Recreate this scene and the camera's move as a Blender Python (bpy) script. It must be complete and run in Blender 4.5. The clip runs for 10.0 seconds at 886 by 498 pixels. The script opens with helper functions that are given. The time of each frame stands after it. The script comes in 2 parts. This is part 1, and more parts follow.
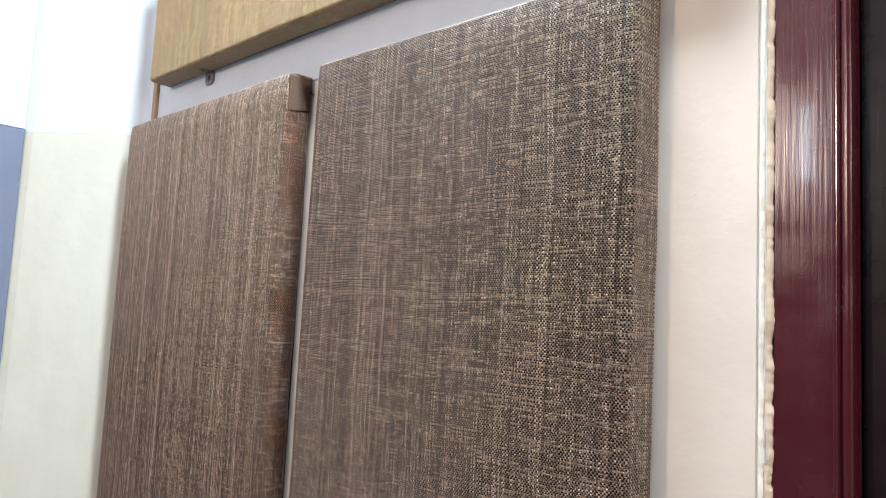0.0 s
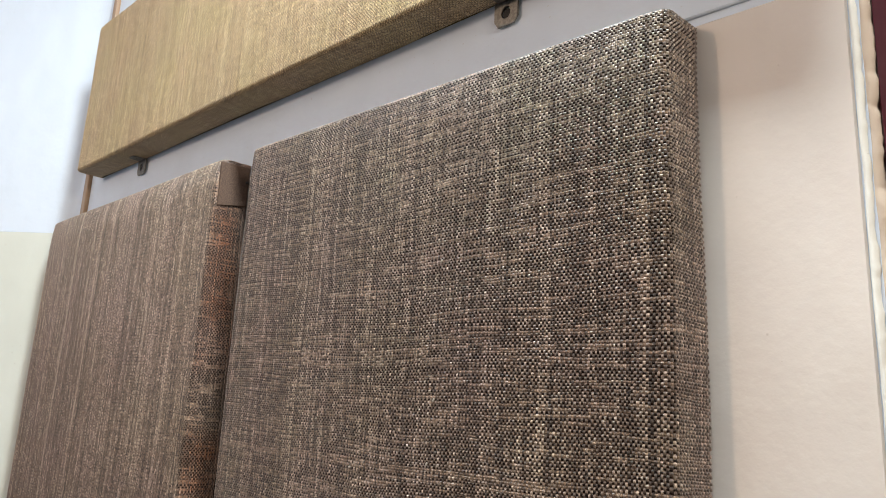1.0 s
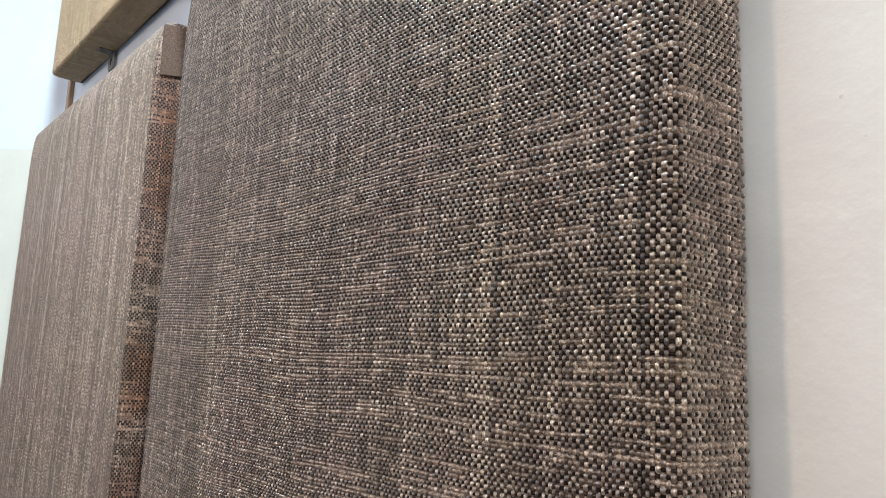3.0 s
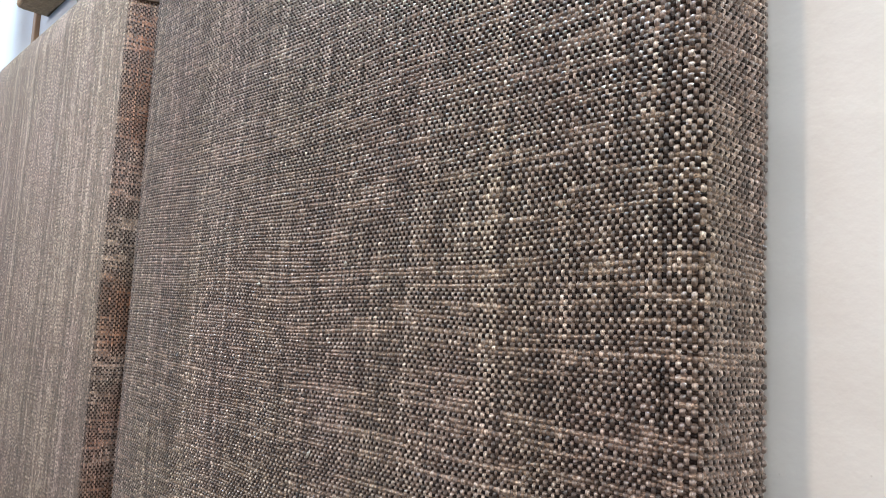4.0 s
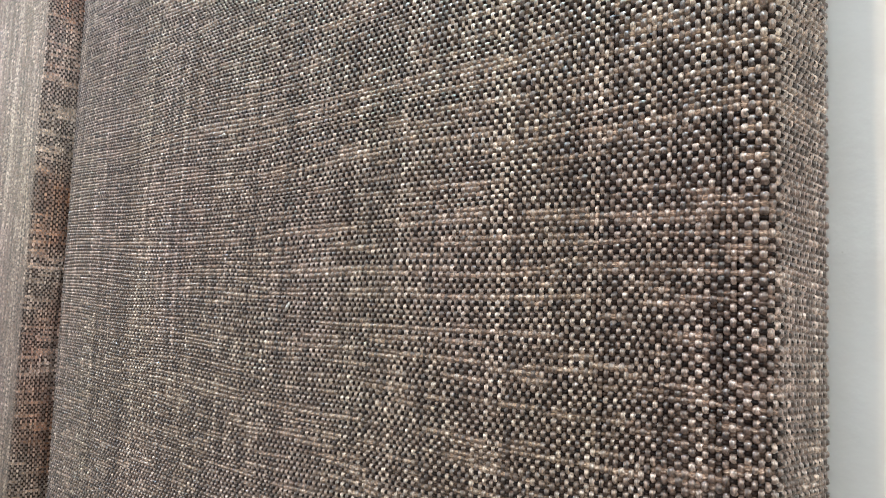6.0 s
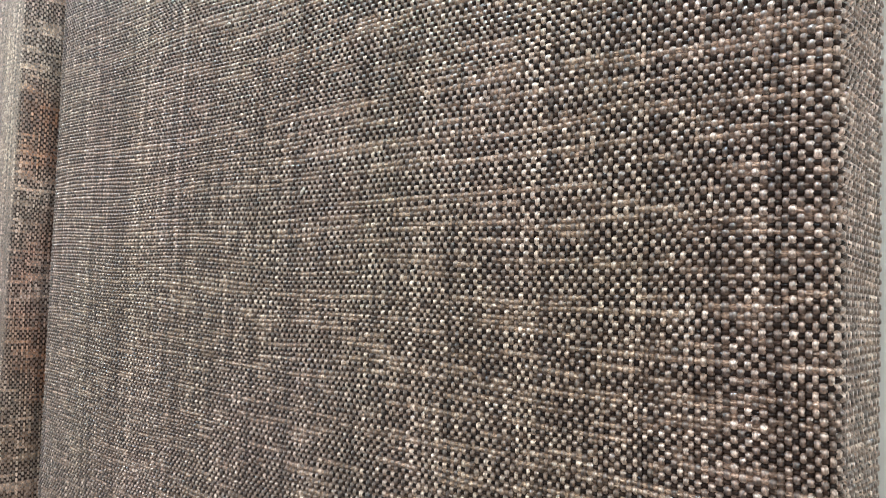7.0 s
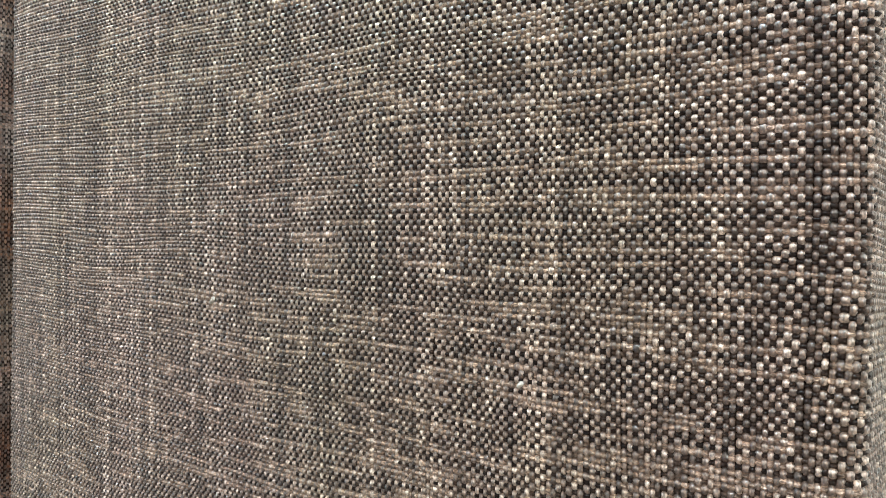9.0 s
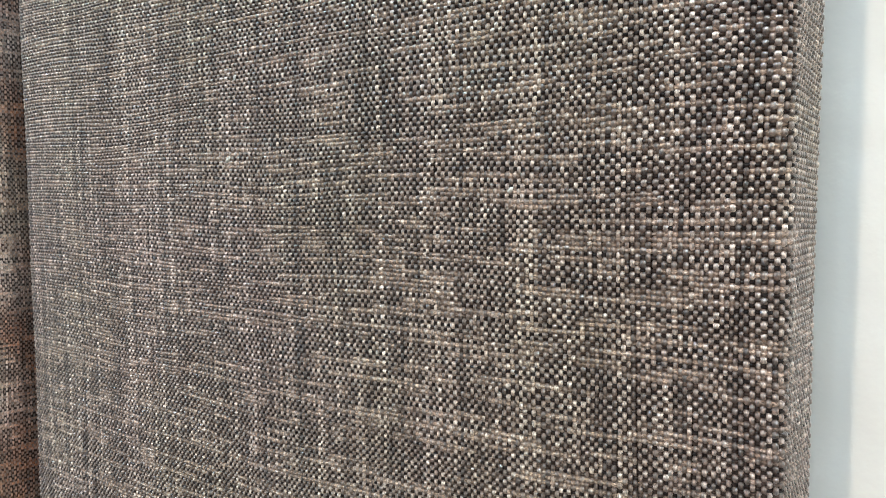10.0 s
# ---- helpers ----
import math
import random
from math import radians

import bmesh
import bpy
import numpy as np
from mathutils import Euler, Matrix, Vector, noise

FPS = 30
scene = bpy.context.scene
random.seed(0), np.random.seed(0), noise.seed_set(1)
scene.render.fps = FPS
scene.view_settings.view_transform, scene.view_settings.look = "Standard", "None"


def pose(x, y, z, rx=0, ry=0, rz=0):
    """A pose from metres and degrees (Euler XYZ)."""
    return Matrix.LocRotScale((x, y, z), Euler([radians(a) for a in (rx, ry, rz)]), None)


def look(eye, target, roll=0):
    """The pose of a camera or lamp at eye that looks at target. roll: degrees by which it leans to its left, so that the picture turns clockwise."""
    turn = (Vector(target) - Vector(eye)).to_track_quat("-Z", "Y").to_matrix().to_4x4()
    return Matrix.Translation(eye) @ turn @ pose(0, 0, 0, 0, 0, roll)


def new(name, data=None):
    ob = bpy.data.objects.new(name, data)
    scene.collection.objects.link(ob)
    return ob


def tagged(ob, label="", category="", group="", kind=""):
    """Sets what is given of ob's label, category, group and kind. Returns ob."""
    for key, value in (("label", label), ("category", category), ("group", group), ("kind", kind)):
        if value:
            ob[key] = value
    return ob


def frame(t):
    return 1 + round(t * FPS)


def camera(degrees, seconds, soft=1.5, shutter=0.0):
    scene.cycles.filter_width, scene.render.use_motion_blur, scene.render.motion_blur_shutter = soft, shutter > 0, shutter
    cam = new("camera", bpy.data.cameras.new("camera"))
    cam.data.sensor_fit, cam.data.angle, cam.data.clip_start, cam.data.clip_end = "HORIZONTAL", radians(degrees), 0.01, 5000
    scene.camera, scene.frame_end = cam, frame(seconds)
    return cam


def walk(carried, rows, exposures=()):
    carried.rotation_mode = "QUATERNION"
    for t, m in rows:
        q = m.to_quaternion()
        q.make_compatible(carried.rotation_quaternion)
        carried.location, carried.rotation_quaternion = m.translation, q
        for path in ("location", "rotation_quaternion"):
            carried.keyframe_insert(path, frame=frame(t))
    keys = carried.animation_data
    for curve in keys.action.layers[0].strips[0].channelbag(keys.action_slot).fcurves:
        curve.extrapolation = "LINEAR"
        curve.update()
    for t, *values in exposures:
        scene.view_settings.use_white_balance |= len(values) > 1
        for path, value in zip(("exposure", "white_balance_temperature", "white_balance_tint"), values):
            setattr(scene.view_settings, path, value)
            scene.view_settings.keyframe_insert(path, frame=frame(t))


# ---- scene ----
cam = camera(63.8, 10.0, soft=0.7)
METRES, EYE, TILT, LEAN, TURN = 0.8, 1.5, 0.0, 0.0, 42.9
ROWS = [
    (0.0, 0.0, 0.0, 0.0, -0.27, 5.41, -2.81),
    (0.5, 0.0241, 0.1455, 0.0485, 0.03, 8.57, -2.88),
    (1.0, 0.0448, 0.2815, 0.09, -0.25, 12.63, -2.65),
    (1.5, 0.1286, 0.3588, 0.0968, 5.51, 13.99, -2.33),
    (2.0, 0.1653, 0.4345, 0.0712, 9.16, 13.15, -2.86),
    (2.5, 0.1556, 0.48, 0.0525, 7.66, 11.3, -2.28),
    (3.0, 0.1471, 0.5019, 0.0303, 5.55, 8.95, -2.19),
    (4.5, 0.1156, 0.5307, -0.0192, 2.03, 5.79, -2.65),
    (5.0, 0.1053, 0.5471, -0.043, 0.61, 5.52, -2.08),
    (6.5, 0.0883, 0.5864, -0.1119, -2.41, 3.79, -2.27),
    (7.0, 0.0735, 0.5928, -0.1406, -3.24, 2.59, -1.91),
    (7.5, 0.0668, 0.6016, -0.1706, -3.9, 1.65, -1.25),
    (8.0, 0.0613, 0.6042, -0.1957, -5.01, 0.79, -0.91),
    (8.5, 0.0543, 0.604, -0.2181, -6.15, 0.2, -1.25),
    (9.0, 0.0451, 0.6028, -0.2478, -7.25, -0.98, -1.09),
    (9.5, 0.031, 0.5795, -0.2741, -8.31, -2.25, -0.6),
    (10.0, 0.0255, 0.5499, -0.3167, -9.3, -4.1, 0.2),
]
walk(cam, [(t, pose(0, 0, EYE, TILT, LEAN, TURN) @ pose(METRES * x, METRES * y, METRES * z, 90 + pitch, roll, yaw)) for t, x, y, z, yaw, pitch, roll in ROWS],
     [(0.0, 0.20, 6200, 8), (0.5, 0.05, 6350, 8), (1.0, -0.15, 6500, 8), (2.5, -0.08, 6050, 5), (3.2, 0.1, 5850, 5), (4.5, 0.34, 5700, 4), (6.5, 0.66, 5650, -1), (7.5, 0.80, 5650, -2), (9.0, 0.93, 5600, -5), (10.0, 1.02, 5300, -6)])

# ---- light, exposure ----
world = bpy.data.worlds.new("world")
scene.world = world
world.use_nodes = True
world.node_tree.nodes["Background"].inputs[0].default_value = (0.75, 0.85, 1.0, 1)
world.node_tree.nodes["Background"].inputs[1].default_value = 0.05


def area_lamp(name, eye, target, sx, sy, watts, colour):
    data = bpy.data.lights.new(name, "AREA")
    data.shape, data.size, data.size_y, data.energy, data.color = "RECTANGLE", sx, sy, watts, colour
    ob = new(name, data)
    ob.matrix_world = look(eye, target)
    return ob


area_lamp("tube_lamp_light", (-0.38, 0.41, 2.74), (-0.38, 0.39, 0.0), 0.60, 0.12, 46.0, (0.90, 0.97, 1.0))
area_lamp("room_lamp_light", (-1.45, -2.20, 2.38), (-0.6, 0.6, 1.6), 0.20, 0.30, 29.0, (1.0, 0.72, 0.53))
area_lamp("side_lamp_light", (1.95, -0.20, 2.20), (-0.6, 0.6, 1.6), 0.30, 0.30, 30.0, (1.0, 0.88, 0.77))
area_lamp("bulb_light", (-0.86, -1.75, 2.27), (-0.3, 0.6, 1.6), 0.04, 0.30, 2.8, (0.78, 0.89, 1.0))



# ---- materials ----
def nodes_of(name, rough=0.5, metal=0.0, spec=0.5):
    mat = bpy.data.materials.new(name)
    mat.use_nodes = True
    tree = mat.node_tree
    bsdf = tree.nodes["Principled BSDF"]
    bsdf.inputs["Roughness"].default_value = rough
    bsdf.inputs["Metallic"].default_value = metal
    bsdf.inputs["Specular IOR Level"].default_value = spec
    return mat, tree, bsdf


def node(tree, kind, **values):
    n = tree.nodes.new(kind)
    for key, value in values.items():
        n.inputs[key].default_value = value
    return n


def coords(tree, scale=(1, 1, 1)):
    tc = tree.nodes.new("ShaderNodeTexCoord")
    mp = tree.nodes.new("ShaderNodeMapping")
    mp.inputs["Scale"].default_value = scale
    tree.links.new(tc.outputs["Object"], mp.inputs["Vector"])
    return mp.outputs["Vector"]


def noise_at(tree, scale, detail=3.0, stretch=(1, 1, 1), rough=0.5):
    n = node(tree, "ShaderNodeTexNoise", Scale=scale, Detail=detail, Roughness=rough)
    tree.links.new(coords(tree, stretch), n.inputs["Vector"])
    return n.outputs["Fac"]


def ramp(tree, fac, stops):
    r = tree.nodes.new("ShaderNodeValToRGB")
    r.color_ramp.elements[0].position, r.color_ramp.elements[0].color = stops[0][0], (*stops[0][1], 1)
    r.color_ramp.elements[1].position, r.color_ramp.elements[1].color = stops[-1][0], (*stops[-1][1], 1)
    for p, c in stops[1:-1]:
        r.color_ramp.elements.new(p).color = (*c, 1)
    tree.links.new(fac, r.inputs["Fac"])
    return r.outputs["Color"]


def mix(tree, fac, a, b, blend="MIX"):
    m = tree.nodes.new("ShaderNodeMix")
    m.data_type, m.blend_type = "RGBA", blend
    for value, slot in ((fac, 0), (a, 6), (b, 7)):
        if isinstance(value, (float, int)):
            m.inputs[slot].default_value = value
        elif isinstance(value, tuple):
            m.inputs[slot].default_value = (*value, 1)
        else:
            tree.links.new(value, m.inputs[slot])
    return m.outputs[2]


def bump(tree, bsdf, height, strength, distance, under=None):
    b = node(tree, "ShaderNodeBump", Strength=strength, Distance=distance)
    tree.links.new(height, b.inputs["Height"])
    if under:
        tree.links.new(under, b.inputs["Normal"])
    tree.links.new(b.outputs["Normal"], bsdf.inputs["Normal"])
    return b.outputs["Normal"]


def grey(v):
    return (v, v, v)


def fabric(name, dark, mid, light, upright, gloss, stops, bounce_from=None):
    """Yarn: the dye follows each thread's own shade, with specks of bright fibre and faded patches."""
    mat, tree, bsdf = nodes_of(name, 0.5, 0.0, gloss)
    shade = tree.nodes.new("ShaderNodeAttribute")
    shade.attribute_name = "yarn_shade"
    fleck = noise_at(tree, 1.0, 2.0, (1500, 1500, 800) if upright else (800, 1500, 1500))
    patch = noise_at(tree, 5.0, 3.0)
    tint = noise_at(tree, 11.0, 2.0, (1, 1, 0.6))
    c = ramp(tree, shade.outputs["Fac"], list(zip(stops, (dark, mid, light))))
    c = mix(tree, 1.0, c, ramp(tree, fleck, [(0.32, grey(0.40)), (0.5, grey(0.95)), (0.68, grey(2.0))]), "MULTIPLY")
    c = mix(tree, 0.5, c, ramp(tree, patch, [(0.3, grey(0.85)), (0.7, grey(1.15))]), "MULTIPLY")
    c = mix(tree, 0.28, c, ramp(tree, tint, [(0.36, (1.05, 0.87, 0.97)), (0.64, (1.0, 1.04, 0.80))]), "MULTIPLY")
    if bounce_from:
        # painted red-brown bounce light and shade past this place, where it turns round the edge
        cut = tree.nodes.new("ShaderNodeSeparateXYZ")
        tree.links.new(coords(tree), cut.inputs[0])
        wide = node(tree, "ShaderNodeMapRange", **{"From Min": bounce_from, "From Max": bounce_from + 0.006})
        tree.links.new(cut.outputs["X"], wide.inputs["Value"])
        bounce_mask = mix(tree, 1.0, wide.outputs["Result"], ramp(tree, noise_at(tree, 16.0, 3.0, (0.2, 1, 1)), [(0.35, grey(0.15)), (0.6, grey(1.0))]), "MULTIPLY")
        c = mix(tree, bounce_mask, c, mix(tree, 1.0, c, (0.66, 0.37, 0.24), "MULTIPLY"))
    tree.links.new(c, bsdf.inputs["Base Color"])
    tree.links.new(ramp(tree, fleck, [(0.3, grey(0.46)), (0.7, grey(0.24))]), bsdf.inputs["Roughness"])
    bsdf.inputs["Sheen Weight"].default_value = 0.25 * gloss
    bsdf.inputs["Sheen Roughness"].default_value = 0.40
    bsdf.inputs["Sheen Tint"].default_value = (1.0, 0.88, 0.76, 1)
    bump(tree, bsdf, noise_at(tree, 1.0, 2.0, (3600, 2000, 1100) if upright else (1100, 2000, 3600)), 0.8, 0.0004)
    return mat


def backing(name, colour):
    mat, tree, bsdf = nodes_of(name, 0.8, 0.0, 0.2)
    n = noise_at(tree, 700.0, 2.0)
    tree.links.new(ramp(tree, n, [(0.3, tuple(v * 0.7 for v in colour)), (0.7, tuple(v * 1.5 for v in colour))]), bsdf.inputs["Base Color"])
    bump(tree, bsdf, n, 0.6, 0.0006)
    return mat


def plaster(name, a, b, rough=0.55, lumps=0.4):
    """Emulsion over uneven plaster: roller stipple, trowel waves, faint stains."""
    mat, tree, bsdf = nodes_of(name, rough, 0.0, 0.25)
    big = noise_at(tree, 6.0, 4.0)
    stain = noise_at(tree, 23.0, 5.0, (1, 1, 0.45))
    c = mix(tree, big, a, b)
    c = mix(tree, 0.3, c, ramp(tree, stain, [(0.35, grey(0.9)), (0.62, grey(1.04))]), "MULTIPLY")
    speck = noise_at(tree, 260.0, 1.0)
    c = mix(tree, ramp(tree, speck, [(0.77, grey(0.0)), (0.80, grey(0.35))]), c, (0.35, 0.28, 0.22))
    tree.links.new(c, bsdf.inputs["Base Color"])
    low = bump(tree, bsdf, noise_at(tree, 14.0, 2.0), 0.35 * lumps, 0.012)
    mid = bump(tree, bsdf, noise_at(tree, 130.0, 3.0), 0.27 * lumps, 0.002, low)
    bump(tree, bsdf, noise_at(tree, 700.0, 2.0), 0.05, 0.0005, mid)
    return mat


def enamel(name, a, b, rough, stroked=0.55, spec=0.48):
    """Gloss paint on timber: brush strokes run up the grain, with dust nibs."""
    mat, tree, bsdf = nodes_of(name, rough, 0.0, spec)
    stroke = noise_at(tree, 1.0, 4.0, (300, 300, 9))
    c = mix(tree, noise_at(tree, 9.0, 3.0, (1, 1, 0.3)), a, b)
    tree.links.new(c, bsdf.inputs["Base Color"])
    tree.links.new(ramp(tree, noise_at(tree, 30.0, 4.0), [(0.3, grey(rough * 0.7)), (0.7, grey(rough * 1.5))]), bsdf.inputs["Roughness"])
    one = bump(tree, bsdf, stroke, stroked, 0.0012)
    bump(tree, bsdf, noise_at(tree, 480.0, 1.0), 0.55 * stroked, 0.0006, one)
    bsdf.inputs["Coat Weight"].default_value = 0.7 * (spec - 0.3)
    bsdf.inputs["Coat Roughness"].default_value = 0.07
    return mat


def metal(name, colour, rough):
    mat, tree, bsdf = nodes_of(name, rough, 1.0)
    n = noise_at(tree, 300.0, 4.0)
    tree.links.new(ramp(tree, n, [(0.35, tuple(v * 0.6 for v in colour)), (0.65, colour)]), bsdf.inputs["Base Color"])
    bump(tree, bsdf, n, 0.2, 0.0004)
    return mat


def timber(name, a, b):
    mat, tree, bsdf = nodes_of(name, 0.5)
    grain = noise_at(tree, 1.0, 5.0, (120, 120, 5))
    tree.links.new(mix(tree, grain, a, b), bsdf.inputs["Base Color"])
    bump(tree, bsdf, grain, 0.3, 0.001)
    return mat


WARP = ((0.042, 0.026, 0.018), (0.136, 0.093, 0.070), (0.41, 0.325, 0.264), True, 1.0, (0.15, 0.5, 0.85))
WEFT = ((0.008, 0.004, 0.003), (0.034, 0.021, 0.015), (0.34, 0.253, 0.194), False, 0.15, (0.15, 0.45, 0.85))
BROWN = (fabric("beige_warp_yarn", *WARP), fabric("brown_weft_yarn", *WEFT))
# same yarn, its gap-facing side tinted for warm bounce and shade between panels
BROWN_GAP_SIDE = (fabric("beige_warp_yarn_bounce_side", *WARP, 0.537), fabric("brown_weft_yarn_bounce_side", *WEFT, 0.537))
GOLD = (fabric("straw_warp_yarn", (0.25, 0.182, 0.092), (0.37, 0.280, 0.150), (0.52, 0.42, 0.25), True, 0.8, (0.2, 0.5, 0.85)),
        fabric("olive_weft_yarn", (0.11, 0.073, 0.032), (0.19, 0.135, 0.064), (0.40, 0.31, 0.17), False, 0.5, (0.1, 0.5, 0.85)))
# near-black on purpose: shade in the weave's gaps put into the colour
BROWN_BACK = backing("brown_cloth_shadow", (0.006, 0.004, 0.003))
FOLD = backing("dark_brown_fold", (0.034, 0.018, 0.011))
FLAP = backing("brown_flap_cloth", (0.085, 0.055, 0.040))
# darker than the gold yarn, painting the shade down between its threads
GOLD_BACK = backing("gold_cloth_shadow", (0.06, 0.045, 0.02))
CREAM = plaster("cream_emulsion", (0.60, 0.548, 0.500), (0.66, 0.605, 0.553), 0.55, 0.4)
PALE = plaster("pale_green_emulsion", (0.56, 0.585, 0.525), (0.61, 0.63, 0.575))
WHITE = plaster("pale_blue_white_emulsion", (0.57, 0.64, 0.73), (0.62, 0.69, 0.78))
BLUE = plaster("grey_blue_emulsion", (0.155, 0.185, 0.275), (0.185, 0.215, 0.31))
FILLER = plaster("chipped_filler", (0.44, 0.35, 0.27), (0.64, 0.54, 0.43), 0.6, 1.4)
EDGE = plaster("white_paint_edge", (0.70, 0.70, 0.64), (0.77, 0.77, 0.71), 0.5, 0.8)
MAROON = enamel("maroon_gloss", (0.046, 0.006, 0.011), (0.066, 0.009, 0.016), 0.2, 0.2)
LEAF = enamel("dark_door_gloss", (0.010, 0.006, 0.009), (0.012, 0.007, 0.010), 0.3, 0.08, 0.18)
STEEL = metal("dull_zinc", (0.28, 0.265, 0.24), 0.5)
BLACK = metal("black_steel", (0.05, 0.05, 0.05), 0.5)
WOOD = timber("brown_timber", (0.26, 0.16, 0.09), (0.40, 0.27, 0.17))
CEMENT = plaster("cement_floor", (0.28, 0.26, 0.24), (0.36, 0.34, 0.31), 0.5)


# ---- building helpers ----
def part(name, bm, material, parent=None, label=""):
    mesh = bpy.data.meshes.new(name)
    bm.to_mesh(mesh)
    bm.free()
    mesh.materials.append(material)
    ob = new(name, mesh)
    ob.parent = parent
    return tagged(ob, label)


def box(bm, a, b, bevel=0.0, segments=2):
    made = bmesh.ops.create_cube(bm, size=1)["verts"]
    for v in made:
        v.co = Vector([(a[i] + b[i]) / 2 + v.co[i] * (b[i] - a[i]) for i in range(3)])
    if bevel:
        edges = list({e for v in made for e in v.link_edges})
        bmesh.ops.bevel(bm, geom=edges, offset=bevel, segments=segments, profile=0.5, affect="EDGES")
    return bm


def prism(bm, outline, z0, z1):
    """An upright solid on a plan outline (counter-clockwise)."""
    low = [bm.verts.new((x, y, z0)) for x, y in outline]
    high = [bm.verts.new((x, y, z1)) for x, y in outline]
    n = len(outline)
    for i in range(n):
        bm.faces.new((low[i], low[(i + 1) % n], high[(i + 1) % n], high[i]))
    bm.faces.new(low[::-1])
    bm.faces.new(high)
    bmesh.ops.recalc_face_normals(bm, faces=bm.faces)
    return bm


def structure(name, bm, material, label, category):
    ob = part(name, bm, material)
    return tagged(ob, label, category, kind="structure")


# ---- room ----
WALL, DADO = 0.648, 1.849
structure("floor", box(bmesh.new(), (-2.0, -5.2, -0.1), (2.6, 0.9, 0.0)), CEMENT, "grey cement floor of the room", "floor")
structure("ceiling", box(bmesh.new(), (-2.0, -5.2, 2.8), (2.6, 0.9, 2.9)), WHITE, "white painted ceiling", "ceiling")

# the panelled wall: white above, a slightly proud cream coat below, ending at the door
structure("wall_north", box(bmesh.new(), (-1.70, WALL, 0), (-0.215, 0.80, 2.8)), WHITE,
          "white plaster wall above the painted dado", "wall")
cream = bmesh.new()
box(cream, (-1.47, WALL - 0.002, 0), (-0.2215, WALL + 0.001, DADO), 0.0012, 1)
structure("dado_north", cream, CREAM, "cream emulsion dado coat with a ridge along its top", "wall paint")
structure("wall_north_upper_coat", box(bmesh.new(), (-1.47, WALL - 0.003, DADO + 0.007), (-0.2215, WALL + 0.001, 2.799), 0.001, 1), WHITE,
          "white emulsion coat above a groove over the dado", "wall paint")
structure("wall_north_over_door", box(bmesh.new(), (-0.2149, WALL, 2.09), (2.5, 0.80, 2.8)), WHITE,
          "white plaster wall over the door", "wall")
structure("wall_north_right", box(bmesh.new(), (0.77, WALL, 0), (2.5, 0.80, 2.0899)), CREAM,
          "cream plaster wall past the door", "wall")

# the rounded, slanting corner piece and the side wall
slant = []
for i in range(9):
    a = i / 8 * radians(40)
    slant.append((-1.452 - 0.06 * math.sin(a), WALL - 0.001 - 0.06 * (1 - math.cos(a))))
slant += [(-1.664, 0.4910), (-1.6835, 0.4800)]
slant += [(-1.76, 0.4800), (-1.76, 0.80), (-1.452, 0.80)]
structure("wall_corner", prism(bmesh.new(), slant, DADO, 2.8), WHITE, "white slanting wall in the room's corner", "wall")
structure("dado_corner", prism(bmesh.new(), [(x, y - 0.001) if y < 0.7 else (x, y) for x, y in slant], 0, DADO - 0.0005), PALE,
          "pale green-cream dado on the slanting corner wall", "wall paint")
structure("wall_west", box(bmesh.new(), (-1.80, -5.1, DADO + 0.006), (-1.682, 0.4795, 2.8)), WHITE,
          "white side wall above the dado", "wall")
structure("dado_west", box(bmesh.new(), (-1.80, -5.1, 0), (-1.678, 0.4793, DADO + 0.004), 0.0015, 1), BLUE,
          "grey-blue dado of the side wall", "wall paint")
structure("wall_south", box(bmesh.new(), (-1.80, -5.2, 0), (2.5, -5.1, 2.8)), CREAM, "cream plaster wall at the room's far end", "wall")
structure("wall_east", box(bmesh.new(), (2.5, -5.2, 0), (2.6, 0.8, 2.8)), CREAM, "cream plaster wall opposite the corner", "wall")


# chipped edge of the plaster beside the door
def ragged(name, x0, x1, y0, y1, material, label, seed, rough):
    bm = bmesh.new()
    rows, n = [], 900
    for k in range(n + 1):
        z = 2.08 * k / n
        j1 = noise.noise((seed, 0.3, z * 60)) * rough + noise.noise((seed, 7.3, z * 240)) * rough * 0.7
        j2 = noise.noise((seed + 5, 1.3, z * 34)) * rough * 0.5
        d = noise.noise((seed + 9, 2.3, z * 48)) * rough * 0.5
        rows.append([bm.verts.new(p) for p in ((x0 + j2, y0 + 0.004, z), (x0 + j2 + 0.0012, y0 + d * 0.3, z),
                                               (x1 + j1 - 0.002, y1 + d, z), (x1 + j1, y1 + 0.002, z), (x1 + j1, y1 + 0.016, z))])
    for r, s in zip(rows, rows[1:]):
        for i in range(4):
            bm.faces.new((r[i], r[i + 1], s[i + 1], s[i])).smooth = True
    bmesh.ops.recalc_face_normals(bm, faces=bm.faces)
    return structure(name, bm, material, label, "plaster edge")


ragged("trim_edge", -0.2212, -0.2160, WALL - 0.0028, WALL - 0.0024, EDGE, "thick white paint edge beside the door frame", 1.0, 0.0012)
ragged("trim_filler", -0.2160, -0.2095, WALL - 0.001, WALL, FILLER, "chipped peach filler between wall and door frame", 4.0, 0.0018)


# ---- door: frame posts, head and leaf ----
def post_outline(x0, s):
    """Plan of a frame post, its moulded edge towards the leaf; s is the leaf's side."""
    pts = [(0, 0.10), (0, 0.004), (0.002, 0.0)]
    for i in range(7):
        a = radians(180 - 180 * i / 6)
        pts.append((0.0495 + 0.0020 * math.cos(a), -0.0018 * math.sin(a)))
    pts += [(0.0525, 0.0015), (0.0535, 0.0025)]
    for i in range(7):
        a = radians(180 - 150 * i / 6)
        pts.append((0.0580 + 0.0045 * math.cos(a), 0.004 - 0.0045 * math.sin(a)))
    pts += [(0.0630, 0.008), (0.0630, 0.10)]
    return [(x0 + s * x, WALL + 0.002 + y) for x, y in pts]


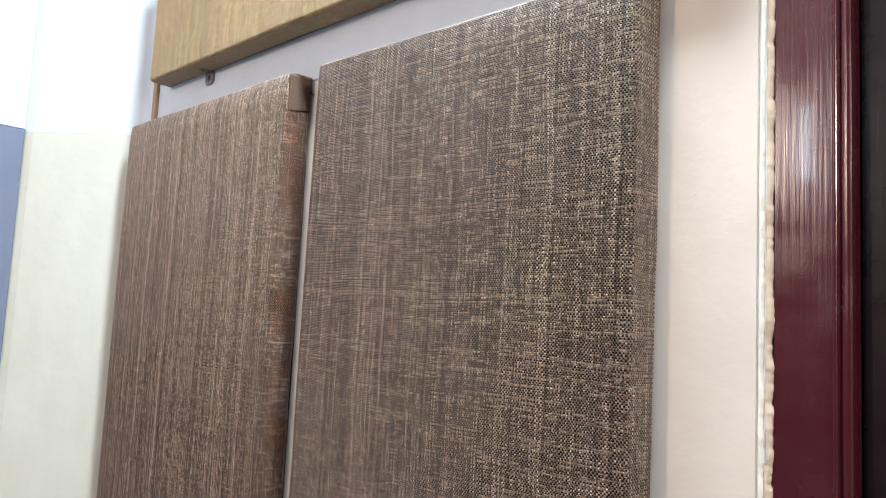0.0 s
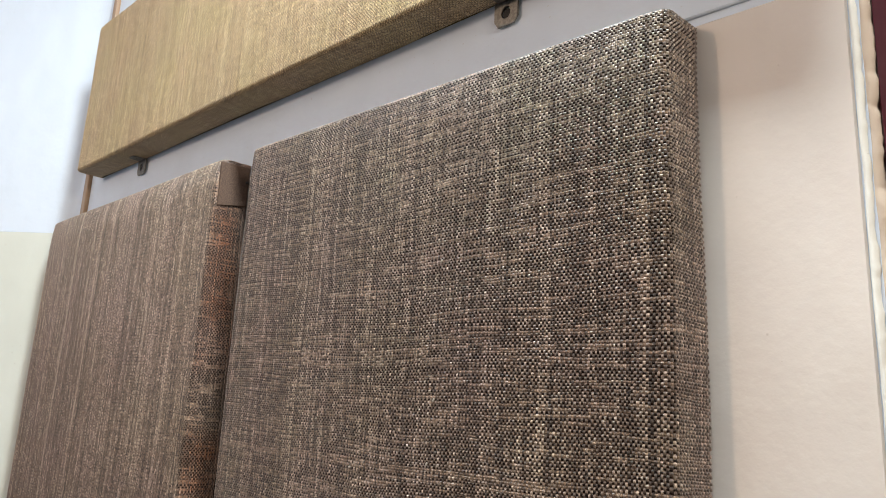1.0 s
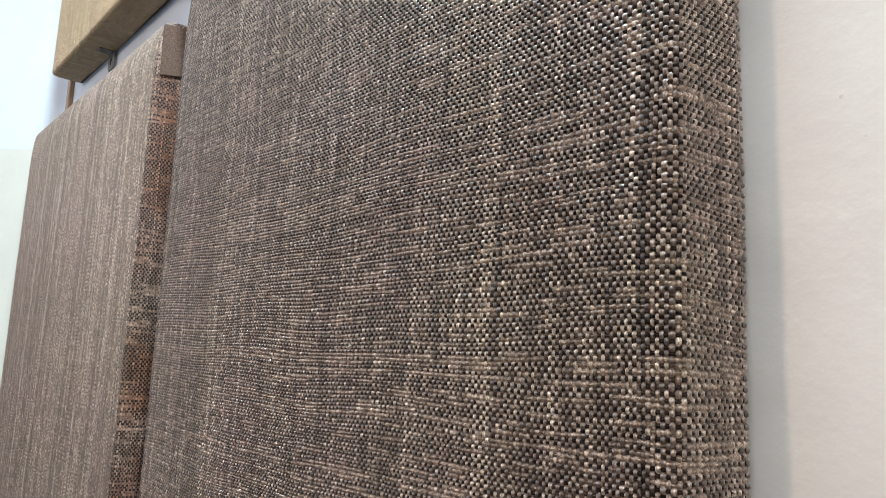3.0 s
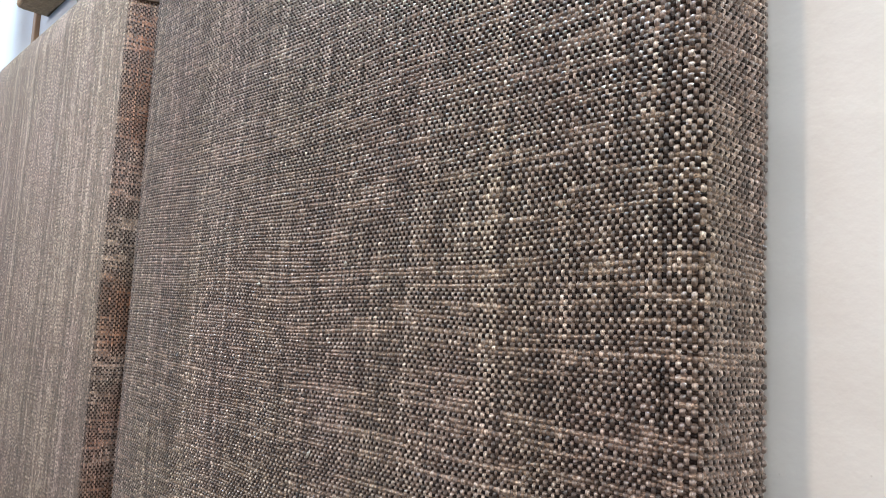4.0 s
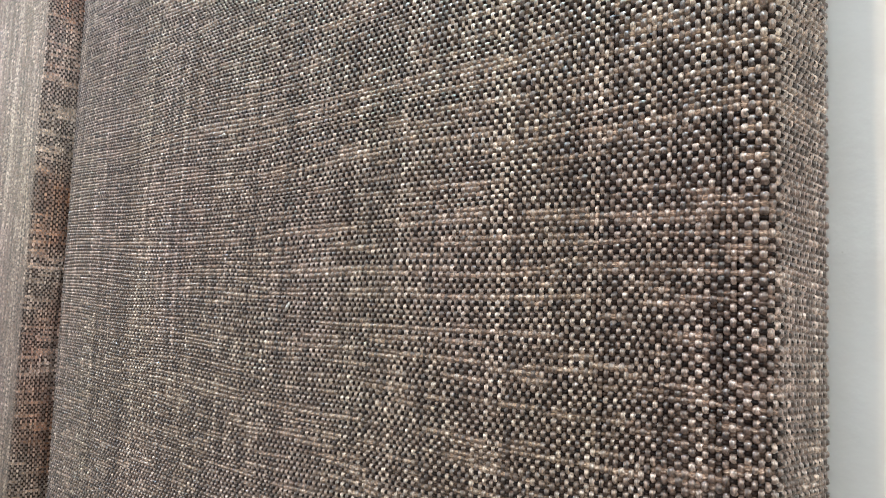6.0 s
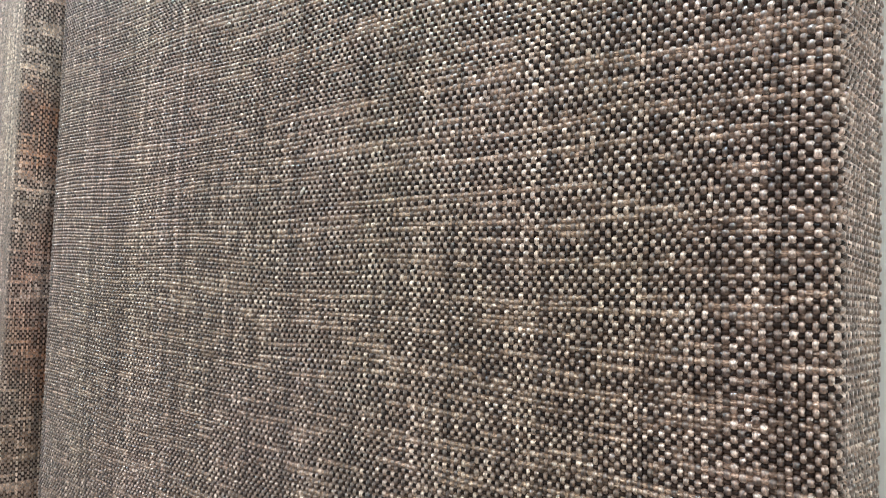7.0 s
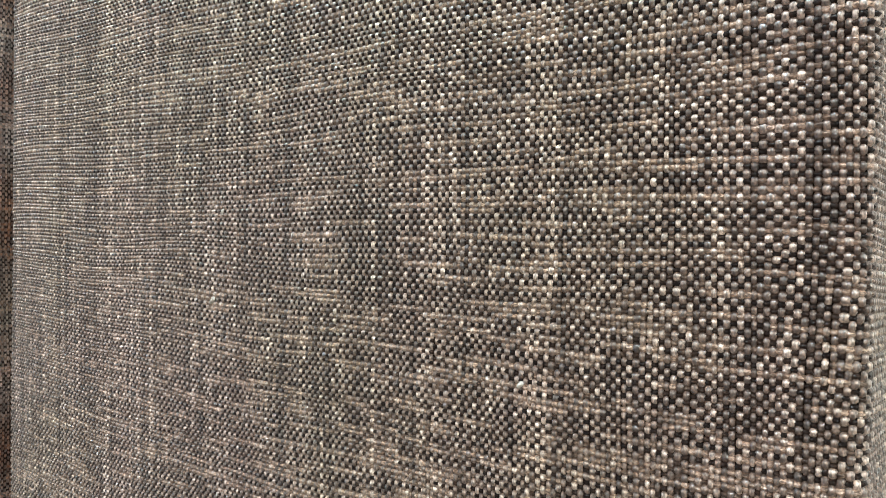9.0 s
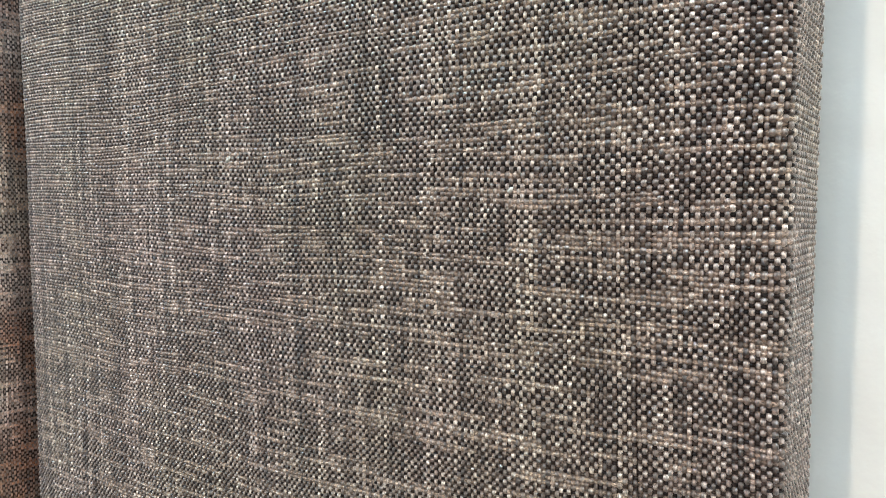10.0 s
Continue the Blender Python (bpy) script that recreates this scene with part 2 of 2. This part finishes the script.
door = tagged(new("door_1"), "dark maroon gloss-painted door in its moulded timber frame", "door", kind="structure")
part("frame_post", prism(bmesh.new(), post_outline(-0.2105, 1)[::-1], 0, 2.088), MAROON, door, "maroon gloss post with brush marks")
part("frame_post", prism(bmesh.new(), post_outline(0.7695, -1), 0, 2.088), MAROON, door)
part("frame_head", box(bmesh.new(), (-0.1472, WALL + 0.002, 2.03), (0.7062, WALL + 0.1, 2.088), 0.002), MAROON, door)
leaf = part("door_leaf", box(bmesh.new(), (-0.1465, WALL + 0.0245, 0.008), (0.7055, WALL + 0.0649, 2.027), 0.003), LEAF, door, "nearly black gloss door leaf")
for z0, z1 in ((0.2, 0.9), (1.05, 1.9)):
    part("panel_moulding", box(bmesh.new(), (-0.02, WALL + 0.0185, z0), (0.58, WALL + 0.0244, z1), 0.006), LEAF, leaf)


# ---- fabric-covered panels ----
PITCH, PITCH_U, PITCH_V, RADIUS = 0.0020, 0.00186, 0.00217, 0.0045
RIBBON = ((-1, -0.1), (1, -0.1))
RIDGE = ((-1, -0.30), (0, 0.20), (1, -0.30))
ROUND = ((-1, -0.30), (-0.46, 0.08), (0.46, 0.08), (1, -0.30))
NEAR, FAR = ((2, RIDGE), (2, ROUND)), ((1, RIBBON), (1, RIDGE))


def edge_map(u, length, radius):
    """Cloth length u over a rounded edge: place along the face, depth behind it, tilt (signed)."""
    u = np.asarray(u, float)
    s = np.where(u < radius, radius - u, np.where(u > length - radius, u - (length - radius), 0.0))
    sign = np.where(u < length / 2, -1.0, 1.0)
    a = np.minimum(s / radius, np.pi / 2)
    far = np.maximum(s - radius * np.pi / 2, 0.0)
    inner = np.where(sign < 0, radius, length - radius)
    along = np.where(s > 0, inner + sign * radius * np.sin(a), u)
    return along, radius - radius * np.cos(a) + far, a * sign


def cloth_point(u, v, height, size, sag, drop, flare):
    """A point of the cloth at lengths u, v, lifted by height along its normal."""
    w, h, d = size
    x, dx, ax = edge_map(u, w, RADIUS)
    z, dz, az = edge_map(v, h, RADIUS)
    nx, nz = np.sin(ax), np.sin(az)
    height = height * (1 - 0.5 * np.abs(nz))
    ny = -np.cos(ax) * np.cos(az)
    puff = 0.0011 * np.sin(x * 9.0 + 1.0) * np.sin(z * 6.0 + 0.5)
    top = np.clip((z - (h - 0.045)) / 0.045, 0, 1)
    side = np.clip((x - (w - 0.03)) / 0.03, 0, 1) + np.clip((0.03 - x) / 0.03, 0, 1)
    y = dx + dz + puff + sag * top ** 2 * (0.35 + 0.65 * x / w) + 0.0010 * side ** 2
    y = np.minimum(y, d - 0.001)
    z = z * (1 - drop * (x / w) / h)
    corner = np.clip((x - (w - 0.014)) / 0.014, 0, 1) * np.clip((z - (h - 0.06)) / 0.06, 0, 1)
    z = z - 0.0015 * corner ** 2
    x = x + 0.085 * dx * (ax > 0)
    x = x - flare * np.clip(1 - z / h, 0, 1) * (1 - x / w)
    return np.stack([x + nx * height, y + ny * height, z + nz * height], -1)


def soft_noise(rng, rows, along, step):
    """A wavering value per thread, along its length."""
    t = (along - along[0]) / step
    i = t.astype(int)
    f = t - i
    base = rng.normal(0, 1, (rows, i[-1] + 2))
    f = f * f * (3 - 2 * f)
    return base[:, i] * (1 - f) + base[:, i + 1] * f


def bowed(u, v):
    """The cloth is never pulled quite straight nor woven quite evenly: threads drift, crowd and part."""
    du = (0.0011 * np.sin(v * 11 + 0.7) + 0.0004 * np.sin(v * 37 + 1.9) + 0.0008 * np.sin(u * 53 + 3 * np.sin(v * 9))
          + 0.0005 * np.sin(u * 139 + 2 * np.sin(v * 21) + 1) + 0.00022 * np.sin(u * 421 + 3 * np.sin(v * 33 + 2)))
    dv = (0.0011 * np.sin(u * 13 + 2.1) + 0.0005 * np.sin(u * 41 + 0.4) + 0.0008 * np.sin(v * 47 + 3 * np.sin(u * 11 + 1))
          + 0.0005 * np.sin(v * 127 + 2 * np.sin(u * 23) + 2) + 0.00022 * np.sin(v * 397 + 3 * np.sin(u * 37)))
    return u + du, v + dv


def threads(size, u_range, v_range, detail, sag, drop, flare, seed, upright):
    """All threads of one direction of a plain weave, as vertices, quads and the yarn's shade.
    detail: samples per crossing and the yarn's profile."""
    rng = np.random.default_rng(seed)
    per_cross, profile = detail
    (a0, a1), (b0, b1) = (v_range, u_range) if upright else (u_range, v_range)
    across_pitch, along_pitch = (PITCH_U, PITCH_V) if upright else (PITCH_V, PITCH_U)
    j = np.arange(int(np.ceil(b0 / across_pitch)), int(np.floor(b1 / across_pitch)) + 1)
    cross = np.arange(int(np.ceil(a0 / along_pitch)), int(np.floor(a1 / along_pitch)) + 1)
    k = np.concatenate([c + (np.arange(per_cross) - (per_cross - 1) / 2) * 0.66 for c in cross])
    along = k * along_pitch
    n = len(j)
    centre = (j * across_pitch)[:, None] + 0.05 * PITCH * soft_noise(rng, n, along, 0.02)
    centre = centre + 0.03 * PITCH * rng.normal(0, 1, (n, 1))
    thick = 1 + 0.07 * rng.normal(0, 1, (n, 1)) + 0.07 * soft_noise(rng, n, along, 0.009)
    thick = np.clip(thick, 0.87, 1.3)
    # over or under: the pale yarn spreads where it lies on top, and is pinched where it dives
    over = np.sign(np.cos(np.pi * (np.round(k)[None, :] + j[:, None] + (1 if upright else 0))))
    lift = np.where(over > 0, *((0.26, -0.20) if upright else (0.17, -0.24))) * PITCH * np.clip(thick, 0.85, 1.2)
    bead = soft_noise(rng, n, along, 0.0034)
    if upright:
        shade = 0.5 + 0.10 * rng.normal(0, 1, (n, 1)) + 0.07 * soft_noise(rng, n, along, 0.035) + 0.14 * bead
    else:
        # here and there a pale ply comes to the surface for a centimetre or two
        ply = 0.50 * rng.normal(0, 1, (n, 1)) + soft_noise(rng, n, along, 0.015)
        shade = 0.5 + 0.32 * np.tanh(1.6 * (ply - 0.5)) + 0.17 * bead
    half = ((0.49 + 0.06 * over) if upright else 0.38 + 0.05 * (shade > 0.6)) * across_pitch * thick
    if per_cross == 1 and upright:
        half = 0.82 * half
    rims = []
    for side, up in profile:
        across = centre + side * half
        high = lift + up * PITCH * thick
        aa = np.broadcast_to(along[None, :], across.shape)
        u, v = bowed(*((across, aa) if upright else (aa, across)))
        rims.append(cloth_point(u, v, high, size, sag, drop, flare))
    verts = np.stack(rims, 2).reshape(-1, 3)
    c, m = len(profile), len(k)
    idx = np.arange(n * m * c).reshape(n, m, c)
    faces = np.concatenate([np.stack([idx[:, :-1, i], idx[:, 1:, i], idx[:, 1:, i + 1], idx[:, :-1, i + 1]], -1).reshape(-1, 4) for i in range(c - 1)])
    return verts, faces if not upright else faces[:, ::-1], np.repeat(np.clip(shade, 0, 1).ravel(), c)


def fast_mesh(name, verts, faces, material, shade=None):
    mesh = bpy.data.meshes.new(name)
    mesh.vertices.add(len(verts))
    mesh.vertices.foreach_set("co", verts.astype(np.float32).ravel())
    mesh.loops.add(faces.size)
    mesh.loops.foreach_set("vertex_index", faces.astype(np.int32).ravel())
    mesh.polygons.add(len(faces))
    mesh.polygons.foreach_set("loop_start", np.arange(0, faces.size, 4, dtype=np.int32))
    mesh.polygons.foreach_set("use_smooth", np.ones(len(faces), dtype=bool))
    mesh.update(calc_edges=True)
    if shade is not None:
        mesh.attributes.new("yarn_shade", "FLOAT", "POINT").data.foreach_set("value", shade.astype(np.float32))
    mesh.materials.append(material)
    return mesh


def wall_panel(at, size, wraps, details, sag, drop, flare, yarn, under, seed, label, tilt=0.0):
    """A board wrapped in woven cloth. wraps: which edges show their turned cloth (west, east, low, high)."""
    w, h, d = size
    panel = tagged(new("wall_panel"), label, "wall panel", group="cloth-covered panels on the wall")
    panel.matrix_world = pose(*at, 0, tilt, 0)
    turn = d - 0.002 + RADIUS * (np.pi / 2 - 1) - RADIUS
    hem = turn - 0.0022
    u_range = (-hem if wraps[0] else 0.001, w + hem if wraps[1] else w - 0.001)
    v_range = (-hem if wraps[2] else 0.001, h + hem if wraps[3] else h - 0.001)
    count = 0
    for upright in (False, True):
        # the turned-over cloth stops at the corners, where it is folded under
        if upright:
            sets = [((0.002, (math.floor((w - 0.002) / PITCH_U + 0.5) - 0.5) * PITCH_U), v_range)]
            if wraps[1]:
                sets.append(((math.floor((w - 0.002) / PITCH_U + 0.5) * PITCH_U, u_range[1]), (0.002, h + 0.005)))
            if wraps[0]:
                sets.append(((u_range[0], 0.002 - PITCH_U * 0.6), (0.002, h - 0.002)))
        else:
            sets = [((u_range[0], u_range[1] - (0.003 if wraps[1] else 0)), (0.002, (math.floor((h - 0.002) / PITCH_V + 0.5) - 0.5) * PITCH_V))]
            if wraps[3]:
                sets.append(((0.002, w + 0.005), (math.floor((h - 0.002) / PITCH_V + 0.5) * PITCH_V, v_range[1])))
            if wraps[2]:
                sets.append(((0.002, w - 0.002), (v_range[0], 0.002 - PITCH_V * 0.6)))
        vs, fs, ys = [], [], []
        for ur, vr in sets:
            v, f, y = threads(size, ur, vr, details[upright], sag, drop, flare, seed + count, upright)
            fs.append(f + sum(len(x) for x in vs))
            vs.append(v)
            ys.append(y)
            count += 1
        name = "warp_threads" if upright else "weft_threads"
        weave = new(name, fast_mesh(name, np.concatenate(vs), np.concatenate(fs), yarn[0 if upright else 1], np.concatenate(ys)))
        weave.parent = panel
        tagged(weave, "upright beige yarn of the weave" if upright else "level darker yarn of the weave", kind="stuff")
    # padded core just under the cloth, with its own soft edges, coloured as gap shade
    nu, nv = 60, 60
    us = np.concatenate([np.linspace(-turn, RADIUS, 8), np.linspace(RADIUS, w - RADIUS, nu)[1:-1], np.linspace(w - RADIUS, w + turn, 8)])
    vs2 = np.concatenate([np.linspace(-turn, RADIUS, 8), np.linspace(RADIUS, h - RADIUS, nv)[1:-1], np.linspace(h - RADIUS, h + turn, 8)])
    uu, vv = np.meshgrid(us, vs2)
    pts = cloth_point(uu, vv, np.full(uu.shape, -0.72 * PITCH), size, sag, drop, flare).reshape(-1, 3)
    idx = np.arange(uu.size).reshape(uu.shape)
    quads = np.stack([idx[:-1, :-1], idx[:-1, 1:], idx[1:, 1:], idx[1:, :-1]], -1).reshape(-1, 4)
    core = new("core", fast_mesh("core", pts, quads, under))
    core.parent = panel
    tagged(core, "padded board under the cloth, coloured as the shade between threads")
    if wraps[1]:
        # the cloth's tucked fold at the rear upper corner
        bm = bmesh.new()
        box(bm, (w - 0.004, d - 0.009, h - 0.075), (w + 0.0009, d - 0.001, h - 0.022), 0.0018, 2)
        for v in bm.verts:
            if v.co.z < h - 0.05:
                v.co.x -= 0.0028
                v.co.y += 0.006
            v.co.y = min(v.co.y, d - 0.001)
        part("fold", bm, FOLD, panel, "dark tucked fold of cloth at the corner")
    if yarn is BROWN_GAP_SIDE:
        # the corner's folded flap lies flat on the side, its lower hem slanting
        bm = bmesh.new()
        box(bm, (w - 0.002, 0.0055, h - 0.058 - drop), (w + 0.0020, d - 0.003, h - 0.006 - drop), 0.0009, 2)
        for v in bm.verts:
            v.co.x += 0.085 * v.co.y
            v.co.z += 0.16 * (v.co.y - 0.03) * (1 if v.co.z < h - 0.04 else 0)
        part("flap", bm, FLAP, panel, "brown folded flap of cloth on the side")
    part("backboard", box(bmesh.new(), (0.004, d - 0.004, 0.004), (w - 0.006, d, h - 0.024)), WOOD, panel, "thin timber backing board")
    return panel


FACE, DEEP = 0.600, 0.0455
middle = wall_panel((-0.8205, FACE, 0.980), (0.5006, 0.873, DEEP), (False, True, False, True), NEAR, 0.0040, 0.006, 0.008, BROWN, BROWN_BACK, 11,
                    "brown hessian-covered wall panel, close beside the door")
left = wall_panel((-1.4390, FACE, 0.983), (0.5410, 0.871, DEEP), (False, True, False, True), FAR, 0.0090, -0.007, 0.010, BROWN_GAP_SIDE, BROWN_BACK, 31,
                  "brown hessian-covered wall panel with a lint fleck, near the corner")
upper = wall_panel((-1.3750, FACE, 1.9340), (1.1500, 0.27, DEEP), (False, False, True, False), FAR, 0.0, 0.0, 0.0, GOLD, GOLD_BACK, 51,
                   "long gold hessian-covered wall panel hung above two brown ones")


# ---- hangers, nail, strip, lint ----
def hanger(x):
    """A bent metal plate screwed to the panel's underside, its lower tab flat on the wall."""
    bm = bmesh.new()
    outline = [(-0.013, 0.0), (-0.013, -0.019), (-0.009, -0.025), (0.009, -0.025), (0.013, -0.019), (0.013, 0.0)]
    hole = [(0.0052 * math.cos(i * math.pi / 8), -0.0125 + 0.0062 * math.sin(i * math.pi / 8)) for i in range(16)]
    front = {}
    for y in (0.0, 0.002):
        front[y] = ([bm.verts.new((px, y, pz)) for px, pz in outline], [bm.verts.new((px, y, pz)) for px, pz in hole])
        es = [bm.edges.new((ring[i], ring[(i + 1) % len(ring)])) for ring in front[y] for i in range(len(ring))]
        bmesh.ops.triangle_fill(bm, use_beauty=True, use_dissolve=False, edges=es)
    for which in (0, 1):
        a, b = front[0.0][which], front[0.002][which]
        for i in range(len(a)):
            bm.faces.new((a[i], a[(i + 1) % len(a)], b[(i + 1) % len(a)], b[i]))
    box(bm, (-0.009, -0.018, -0.0015), (0.009, 0.0, 0.0), 0.0006, 1)
    bmesh.ops.recalc_face_normals(bm, faces=bm.faces)
    ob = part("hanging_bracket", bm, STEEL)
    ob.matrix_world = pose(x, WALL - 0.0075, 1.9335)
    tagged(ob, "small bent zinc hanging plate under the gold panel", "bracket", "hanging plates")
    bm = bmesh.new()
    bmesh.ops.create_uvsphere(bm, u_segments=12, v_segments=6, radius=0.0042)
    for v in bm.verts:
        v.co.z = v.co.z * 0.5 - 0.002
        v.co.y -= 0.012
    part("screw", bm, STEEL, ob, "round screw head")
    # added black disc behind the hole, standing in for the dark inside it
    bm = bmesh.new()
    bmesh.ops.create_cone(bm, cap_ends=True, segments=14, radius1=0.0046, radius2=0.0046, depth=0.003,
                          matrix=pose(0, 0.0035, -0.0125, 90))
    part("hole_disc", bm, BLACK, ob, "black disc added as the dark of the plate's hole")
    return ob


for x in (-1.212, -0.488):
    hanger(x)

bm = bmesh.new()
bmesh.ops.create_cone(bm, cap_ends=True, segments=8, radius1=0.0009, radius2=0.0008, depth=0.012)
bmesh.ops.create_uvsphere(bm, u_segments=8, v_segments=5, radius=0.0018, matrix=Matrix.Translation((0, 0, 0.006)))
nail = part("nail", bm, BLACK)
nail.matrix_world = pose(-0.888, WALL - 0.006, 1.832, 80, 0, 20)
tagged(nail, "black nail in the wall between two panels", "nail")

bm = bmesh.new()
box(bm, (-1.437, WALL - 0.010, 0.0), (-1.421, WALL - 0.0021, 2.799), 0.002, 2)
structure("trim_strip", bm, WOOD, "thin brown timber strip up the wall near the corner", "strip")


def lint(x, z, length, width, lean, name="lint"):
    bm = bmesh.new()
    bmesh.ops.create_uvsphere(bm, u_segments=8, v_segments=6, radius=0.5)
    for v in bm.verts:
        v.co = Vector((v.co.x * width + 0.2 * width * math.sin(v.co.z * 5), v.co.y * width * 0.6, v.co.z * length))
    ob = part(name, bm, LINT)
    ob.matrix_world = pose(x, FACE - 0.0012, z, 0, lean, 0)
    return tagged(ob, "pale fleck of lint caught in the cloth", "lint", "flecks of lint")


LINT = backing("pale_lint", (0.32, 0.29, 0.25))
for x, z, ln, wd, lean in ((-1.079, 1.680, 0.012, 0.0018, -8), (-1.335, 1.985, 0.010, 0.002, -15), (-0.5130, 1.688, 0.003, 0.0022, 0),
                           (-0.5150, 1.578, 0.003, 0.002, 10), (-0.6600, 1.558, 0.003, 0.002, 40), (-0.519, 1.530, 0.003, 0.002, 0),
                           (-0.609, 1.520, 0.003, 0.0026, 20), (-0.5420, 1.427, 0.005, 0.002, 20), 
                           (-0.601, 1.268, 0.005, 0.0024, 30), (-0.4254, 1.2498, 0.003, 0.0026, 0), (-0.594, 1.312, 0.003, 0.002, 0)):
    lint(x, z, ln, wd, lean)
